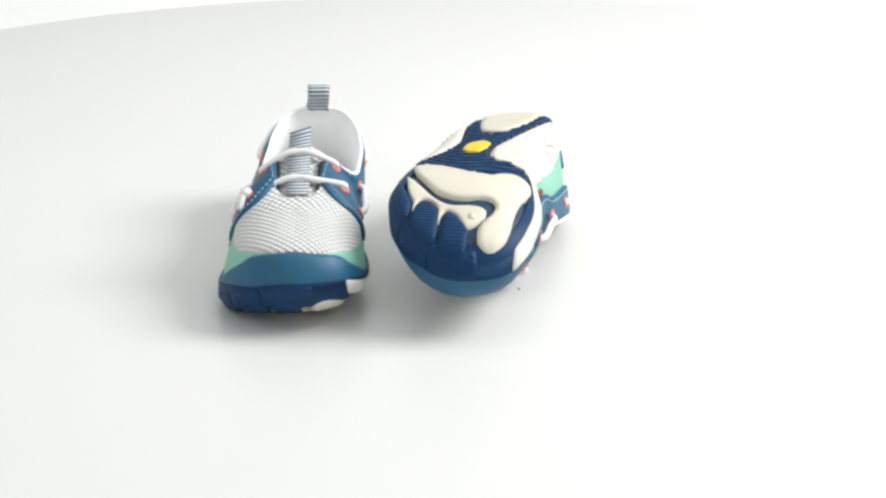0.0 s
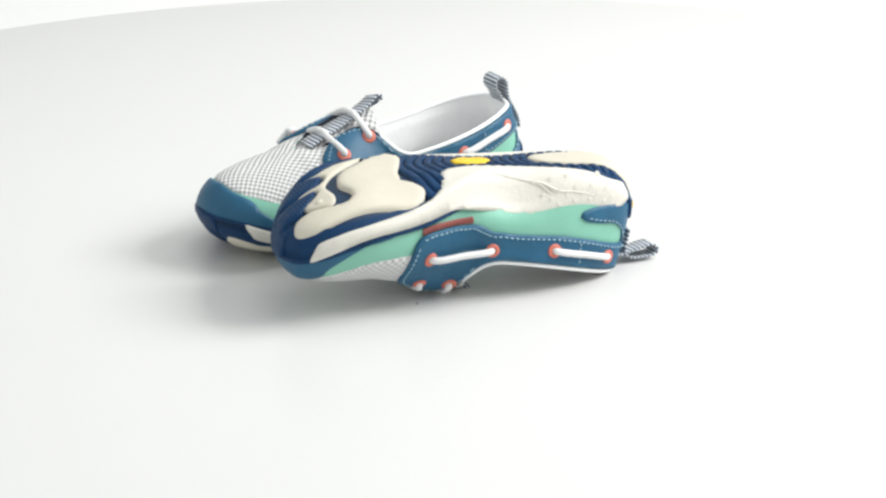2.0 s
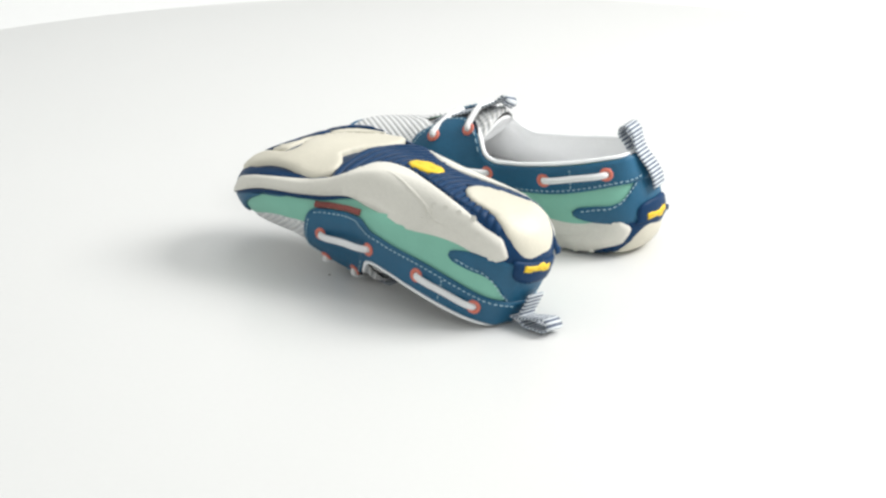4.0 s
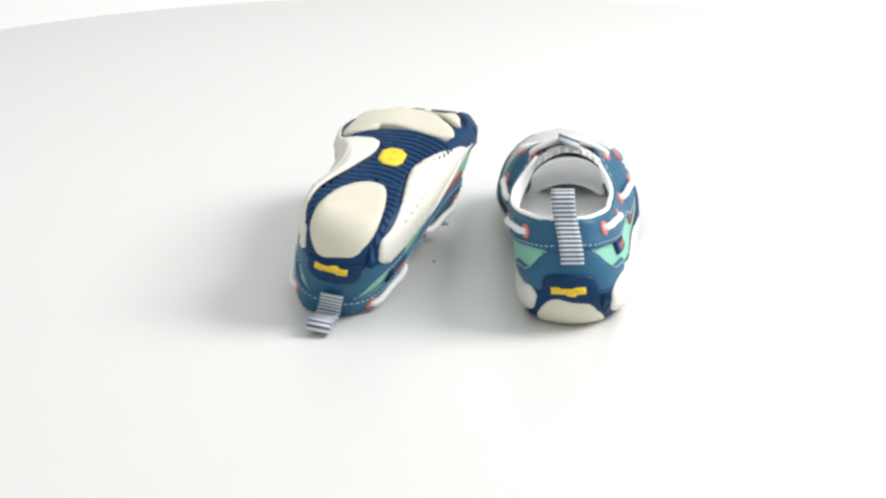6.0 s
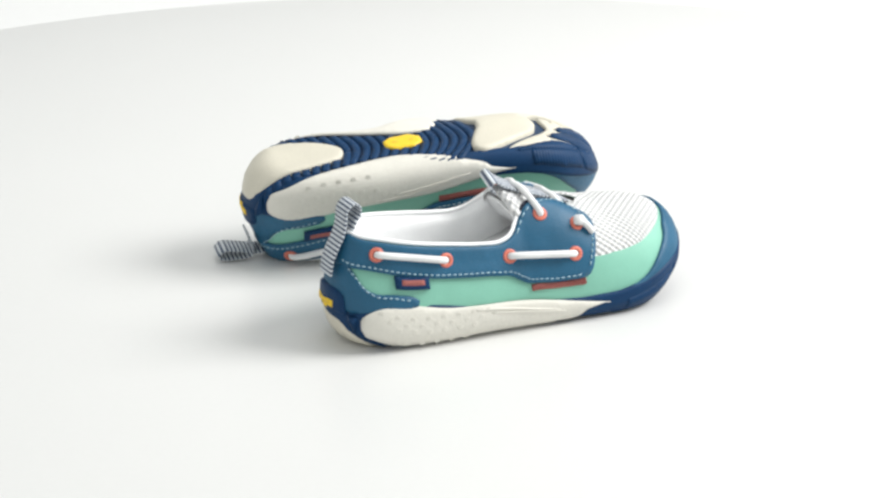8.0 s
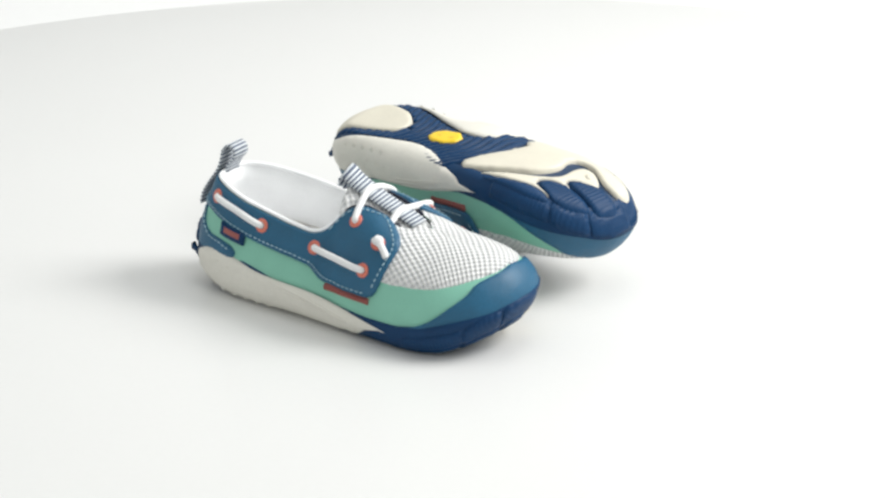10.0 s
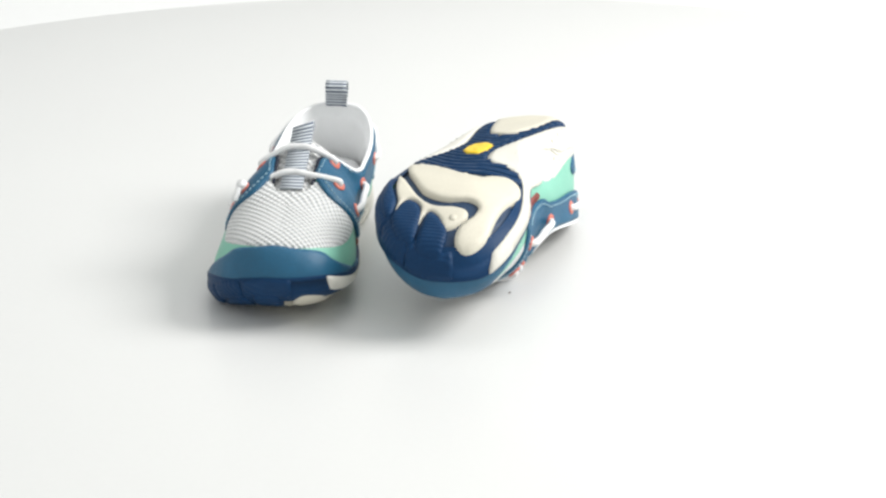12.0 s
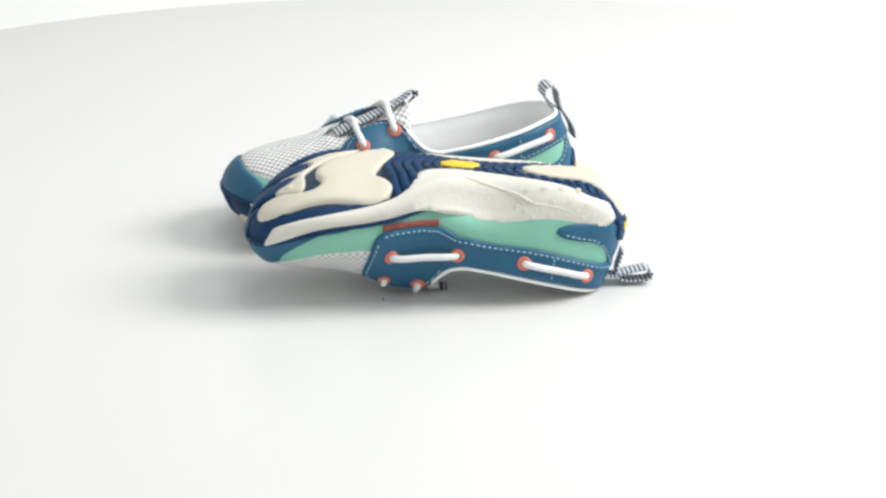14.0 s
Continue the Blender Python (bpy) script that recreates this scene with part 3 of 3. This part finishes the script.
        patch("tack_strip", tack, upper, 0.4, 0.7, CORAL_THREAD, "", "rust red bar tack stitched strip", step=2.2, key=tk)
        items = []
        for i in range(15):
            x = 99 + i * 1.95
            p, q = S(x - 0.4, 22.1), S(x + 0.6, 19.9)
            items.append(tube([upper(*p, 1.0), upper((p[0] + q[0]) / 2, (p[1] + q[1]) / 2, 1.4), upper(*q, 1.0)], 0.36, 5))
        spec("stitching", *merged(items), CORAL_THREAD, tk)

        # eyelets
        holes = [(22.5, 47.4), (55.2, 41.0), (89, 37.2), (122.4, 34.6), (109.8, 52.8), (126.5, 46.6)]
        if inner:
            holes = [(23, 46.4), (55, 40.0), (88.2, 37.6), (122, 35.8), (105.8, 54.6), (124.2, 49.4)]
        spots = []
        for i, (x, z) in enumerate(holes):
            a, h = S(x, z)
            c = Vector(upper(a, h, 2.1))
            n = (Vector(upper(a, h, 3.1)) - c).normalized()
            u = n.orthogonal().normalized()
            w2 = n.cross(u)
            vs, fs = [], []
            for j in range(20):
                cj, sj = math.cos(j * math.pi / 10), math.sin(j * math.pi / 10)
                for k in range(8):
                    ck, sk = math.cos(k * math.pi / 4), math.sin(k * math.pi / 4)
                    rad = 2.65 + 1.05 * ck
                    vs.append(c + (u * cj + w2 * sj) * rad + n * (0.75 * sk))
            for j in range(20):
                for k in range(8):
                    j2, k2 = (j + 1) % 20, (k + 1) % 8
                    fs.append((j * 8 + k, j2 * 8 + k, j2 * 8 + k2, j * 8 + k2))
            ek = "eyelet%d%d" % (inner, i)
            spec("eyelet", vs, fs, CORAL, key, "coral enamelled eyelet", key=ek)
            # no opening is cut: a dark disc paints the shade inside the ring
            disc = [c + (u * math.cos(j * math.pi / 6) + w2 * math.sin(j * math.pi / 6)) * 2.05 + n * 0.06 for j in range(12)]
            spec("hole", disc, [tuple(range(12))], DARK, ek)
            spots.append((c, n))
        # side cords
        for i, j in ((0, 1), (2, 3)):
            (p, n), (q, m) = spots[i], spots[j]
            d = (q - p).normalized()
            mid = (p + q) / 2 + (n + m).normalized() * 2.2
            pts = bend([p - n * 1.5 - d * 0.2, p + n * 1.2 + d * 1.4, p + (mid - p) * 0.4 + n * 1.6, mid, q + (mid - q) * 0.4 + m * 1.6, q + m * 1.2 - d * 1.4, q - m * 1.5 + d * 0.2], 5)
            spec("lace", *tube(pts, 1.75, 10), LACE, "", "white round cord lace")
        if inner:
            tops_in = spots[4:6]
        else:
            tops_out = spots[4:6]

    # cords across the tongue
    for (p, n), (q, m), lift in ((tops_out[0], tops_in[0], 64.0), (tops_out[1], tops_in[1], 56.6)):
        mx = (p.x + q.x) / 2 - 1
        start = [p - n * 1.5, p + n * 1.8 + Vector((0, 1.5, 0.6))]
        if lift < 60:
            start = [p - n * 4.5, p - n * 2.5 + Vector((0, 2.0, 2.0))]    # comes out from under the flap
        pts = bend(start + [Vector((mx, -7, lift - 0.8)), Vector((mx - 1, 0, lift)), Vector((mx, 7, lift - 0.8)), q + m * 1.8 + Vector((0, -1.5, 0.6)), q - m * 1.5], 6)
        spec("lace", *tube(pts, 1.75, 10), LACE, "", "white round cord lace")
    # knotted end on the outer flap
    (p, n) = tops_out[1]
    c = p + n * 2.6 + Vector((0.4, 0.8, 0.2))
    bv, bf = [], []
    for i in range(9):
        th = math.pi * i / 8
        for k in range(12):
            ph = 2 * math.pi * k / 12
            rr = 3.1 * (1 + 0.1 * math.sin(3 * ph + 2 * th))
            bv.append(c + Vector((rr * math.sin(th) * math.cos(ph), rr * math.sin(th) * math.sin(ph), 0.85 * rr * math.cos(th))))
    for i in range(8):
        for k in range(12):
            m2 = (k + 1) % 12
            bf.append((i * 12 + k, (i + 1) * 12 + k, (i + 1) * 12 + m2, i * 12 + m2))
    spec("lace_knot", bv, bf, LACE, "", "knotted white lace end")
    tail = bend([c, c + n * 1.2 + Vector((2.0, -0.3, -2.0)), c + n * 1.0 + Vector((4.4, -1.2, -4.6)), c + n * 0.8 + Vector((6.4, -2.2, -7.2))], 5)
    spec("lace_tail", *tube(tail, 1.7, 8), LACE, "lace_knot")

    # toe cap and knit vamp
    out_edge = [(142, 10.5), (150, 13), (162, 18), (171, 25.3), (177.5, 31.5), (180, 36)]
    cap = [on_side(x, z, False) for x, z in out_edge] + [(TOE - 10, on_height(TOE - 10, 39.4)), (TOE, on_height(TOE, 40.2)), (TOE + 10, on_height(TOE + 10, 39.4))]
    cap += [on_side(x, z, True) for x, z in [(180, 36), (177, 31), (171, 26.5), (162, 22), (152, 17.5), (142, 12)]]
    base = [(arc_at(x, True), 3.0) for x in (150, 175)] + [(TOE, 3.0)] + [(arc_at(x, False), 3.0) for x in (175, 150)]
    patch("toe_cap", cap + base, upper, 0.8, 0.9, TEAL, "", "teal blue leather toe cap", step=2.6)
    hem = [(130, 32), (140, 31.2), (150, 31.4), (161, 32.6), (171, 35.2), (178, 37.6)]
    lo = [on_side(x, z, False) for x, z in hem] + [(TOE, on_height(TOE, 40.6))] + [on_side(x, z, True) for x, z in hem[::-1]]
    la, lh = [q[0] for q in lo], [q[1] for q in lo]
    a0, a1 = la[0], la[-1]
    nu, nw = 120, 20
    v, uvs = [], []
    for i in range(nu + 1):
        a = a0 + (a1 - a0) * i / nu
        h0 = float(np.interp(a, la, lh))
        for j in range(nw):
            h = h0 + (60.0 - h0) * j / (nw - 1)
            p = upper(a, h, 0.55 if j else 0.0)
            v.append(p)
            drop, ahead = 0.8 * max(0.0, 50 - p[2]), max(0.0, p[0] - 150)
            share = ahead ** 2 / (ahead ** 2 + p[1] ** 2 + 1e-6)
            uvs.append((p[0] + drop * share, p[1] + math.copysign(drop * (1 - share), p[1])))
    spec("vamp", v, grid_faces(nu + 1, nw), MESH, "", "pale grey open-knit mesh vamp", uvs)

    # small side tag
    tag = [on_side(28.5, 37.2, False) + (1,), on_side(28.5, 31.2, False) + (1,), on_side(45, 29.2, False) + (1,), on_side(45, 35.2, False) + (1,)]
    patch("side_tag", tag, upper, 1.0, 1.3, NAVY, "", "navy fabric side tag with coral bar", step=1.6)
    tag = [on_side(31.5, 35.2, False) + (1,), on_side(31.5, 32.6, False) + (1,), on_side(42.5, 31.4, False) + (1,), on_side(42.5, 34.0, False) + (1,)]
    patch("tag_bar", tag, upper, 2.1, 0.4, CORAL_THREAD, "side_tag", step=1.4)

    # tongue with webbing
    def tongue(u, y, o):
        x = 146 - 50 * u
        z = 46.0 + 18.0 * max(u, 0.0) ** 1.1 - (0.018 + 0.012 * max(u, 0.0)) * y * y
        return np.array([x, y, z + o])

    patch("tongue", [(0.0 * 50, -9), (10, -11), (25, -14.5), (42, -18.5), (48.5, -16), (51, -7), (51.5, 0), (51, 7), (48.5, 16), (42, 18.5), (25, 14.5), (10, 11), (0, 9)],
          lambda u, y, o: tongue(u / 50, y, o), -3.2, 4.0, MESH, "", "grey padded mesh tongue", step=2.2, lap=0.2)
    def sleeve(u, y, o):
        return np.array([127 - 31 * u, y, 33 + 25.5 * max(u, 0.0) ** 0.8 - 0.02 * y * y + o])

    patch("tongue_lining", [(0, -17), (16, -18.5), (30, -19), (41, -17), (49, -11), (50.5, 0), (49, 11), (41, 17), (30, 19), (16, 18.5), (0, 17)],
          lambda u, y, o: sleeve(u / 50, y, o), -0.6, 0.6, LINING, "tongue", "white padded tongue underside", step=2.6, lap=1.0)
    webw = 5.7
    path = [tongue(0.24, 0, 1.0), tongue(0.38, 0, 1.6), tongue(0.6, 0, 1.7), tongue(0.8, 0, 2.0), tongue(0.98, 0, 3.0), np.array([92.5, 0, 70.0]), np.array([90.3, 0, 68.4]), np.array([93, 0, 66.0])]
    strap("tongue_tab", path, webw, 1.1, "grey striped webbing along the tongue", 32.0)

    # collar piping
    half = arc_at(103, False)
    pts = []
    for i in range(91):
        a = -half + 2 * half * i / 90
        p = upper(a, 60, -0.2)
        pts.append(p + np.array([0, 0, 0.4]))
    spec("collar_piping", *tube(pts, 1.1, 10), LINING, "", "white padded collar edge")


def strap(name, path, half, thick, label, roll=0.0):
    pts = bend(path, 8)
    s, verts, uvs = 0.0, [], []
    for i, p in enumerate(pts):
        r = math.radians(roll) * (i / len(pts)) ** 1.5
        side = Vector((0, math.cos(r), math.sin(r)))
        if i:
            s += (p - pts[i - 1]).length
        t = (pts[min(i + 1, len(pts) - 1)] - pts[max(i - 1, 0)]).normalized()
        n = t.cross(side).normalized()
        for y, o in ((-half, 0), (-half * 0.5, 0), (0, 0), (half * 0.5, 0), (half, 0), (half, -thick), (0, -thick), (-half, -thick)):
            verts.append(p + side * y + n * o)
            uvs.append((s, y))
    faces = []
    for i in range(len(pts) - 1):
        for k in range(8):
            m = (k + 1) % 8
            faces.append((i * 8 + k, i * 8 + m, (i + 1) * 8 + m, (i + 1) * 8 + k))
    faces.append(tuple(range(8))[::-1])
    faces.append(tuple(range(len(verts) - 8, len(verts))))
    spec(name, verts, faces, WEB, "", label, uvs)


def on_height(a, z):
    """Height share of the upper at arc a for a height z."""
    lo, hi = 0.0, 60.0
    for _ in range(24):
        m = (lo + hi) / 2
        if _upper(a, m)[2] < z:
            lo = m
        else:
            hi = m
    return lo


shape_shoe()
LOOP_UP = [(1.8, 1, 37), (3.0, 1.5, 43), (6.2, 2.5, 49), (10.8, 4, 56), (12.5, 5, 61.5), (13.5, 5.5, 66.5), (17, 5.5, 70), (21, 5.5, 68.5), (21.5, 5.5, 64), (18.5, 5, 60), (16, 4.5, 55)]
LOOP_BENT = [(1.8, 1, 37), (3, 1.5, 42), (4.2, 2.3, 46.5), (3.6, 2.8, 50), (0, 3, 51.6), (-5, 3, 51.4), (-10, 3, 50.8), (-13, 3, 48.6), (-10.5, 3, 46), (-6, 3, 46.8), (-1, 3, 48.2), (3, 3, 49.5), (8, 3, 50.5), (14, 3, 49.5)]



def flexed(p, twist, curl):
    """An unloaded shoe's forefoot, twisted about its length and bent up and inwards from the ball of the foot."""
    t = min(1.0, max(0.0, (p[0] - 88) / 50))
    t = t * t * (3 - 2 * t)
    c = math.radians(twist) * t
    y, z = p[1] + 2, p[2] - 14
    y, z = y * math.cos(c) - z * math.sin(c) - 2, z * math.cos(c) + y * math.sin(c) + 14
    u = max(0.0, (p[0] - 120) / 72)
    slope = curl * 1.5 / 72 * u ** 0.5
    return (p[0] - 0.6 * slope * (p[2] - 5), y + 0.58 * curl * u ** 1.2, z + 0.31 * curl * t + curl * u ** 1.5)


def rested(p, m, back):
    """A vertex that would sink into the table gives way and lies on it."""
    w = m @ Vector(p)
    if w.z < 0.003:
        w.z = 0.003 * math.exp((w.z - 0.003) / 0.003)
    return tuple(back @ w)


def set_shoe(m, mirror, label, loop, twist=0.0, curl=0.0):
    """Lay the shaped parts under one shoe at pose m; mirror makes the left foot's."""
    shoe = new("shoe")
    shoe.matrix_world = m
    tagged(shoe, label, "shoe", "pair of shoes")
    keep = len(SPEC)
    strap("heel_loop", loop, 5.7, 1.0, "grey and navy striped webbing pull loop")
    made = {}
    sg = -0.001 if mirror else 0.001
    back = m.inverted()
    for key, name, verts, faces, material, parent, lab, uvs, smooth in SPEC:
        v = [flexed(p, twist, curl) for p in verts] if twist else verts
        v = [(p[0] * 0.001, p[1] * sg, p[2] * 0.001) for p in v]
        v = [rested(p, m, back) for p in v]
        f = [tuple(reversed(q)) for q in faces] if mirror else faces
        ob = link_mesh(name, v, f, material, made.get(parent, shoe), lab, uvs, smooth)
        bm = bmesh.new()
        bm.from_mesh(ob.data)
        bmesh.ops.remove_doubles(bm, verts=bm.verts, dist=0.00002)
        bmesh.ops.recalc_face_normals(bm, faces=bm.faces)
        bm.to_mesh(ob.data)
        bm.free()
        made.setdefault(key, ob)
    del SPEC[keep:]
    return shoe


RIGHT_AT = pose(-0.0589, 0.1040, 0.0, 0, 0, -95.5)
LEFT_AT = pose(0.0541, 0.0867, 0.0531, -172.47, -4.85, -107.72)
right_shoe = set_shoe(RIGHT_AT, False, "upright teal leather and grey mesh shoe with cream sole", LOOP_UP)
left_shoe = set_shoe(LEFT_AT, True, "teal and mint lace-up shoe lying upside down, sole up", LOOP_BENT, 6.0, 7.8)


def lint(x, y, size, seed):
    rng = random.Random(seed)
    bm = bmesh.new()
    bmesh.ops.create_icosphere(bm, subdivisions=2, radius=size)
    for v in bm.verts:
        v.co *= 0.7 + 0.6 * rng.random()
        v.co.z *= 0.55
    low = min(v.co.z for v in bm.verts)
    for v in bm.verts:
        v.co.z -= low
    me = bpy.data.meshes.new("lint")
    bm.to_mesh(me)
    bm.free()
    me.materials.append(LINT)
    ob = new("lint", me)
    ob.matrix_world = pose(x, y, 0.0)
    return tagged(ob, "tiny brown crumb of lint on the white top", "lint", "crumbs on the turntable")


LINT = mat("brown_lint", (0.10, 0.06, 0.04), 0.9, 3000, 0.5, 0.3)
CRUMBS = [(lint(0.0386, -0.0426, 0.0006, 1), pose(0.0386, -0.0426, 0.0)), (lint(0.0008, 0.001, 0.0007, 2), pose(0.0008, 0.001, 0.0))]


# ---------------------------------------------------------------- motion: both shoes ride round on the turntable
def motions():
    ts = np.array([r[0] for r in TURN])
    an = np.array([r[1] for r in TURN])
    slopes = np.gradient(an, ts)

    def turned(t):
        i = min(max(int(np.searchsorted(ts, t)) - 1, 0), len(ts) - 2)
        h = ts[i + 1] - ts[i]
        u = (t - ts[i]) / h
        return ((2 * u ** 3 - 3 * u * u + 1) * an[i] + (u ** 3 - 2 * u * u + u) * h * slopes[i]
                + (3 * u * u - 2 * u ** 3) * an[i + 1] + (u ** 3 - u * u) * h * slopes[i + 1])

    times = [round(0.2 * i, 2) for i in range(71)]
    for thing, at in ((right_shoe, RIGHT_AT), (left_shoe, LEFT_AT), *CRUMBS):
        walk(thing, [(t, pose(0, 0, 0, 0, 0, turned(t)) @ at) for t in times])


motions()
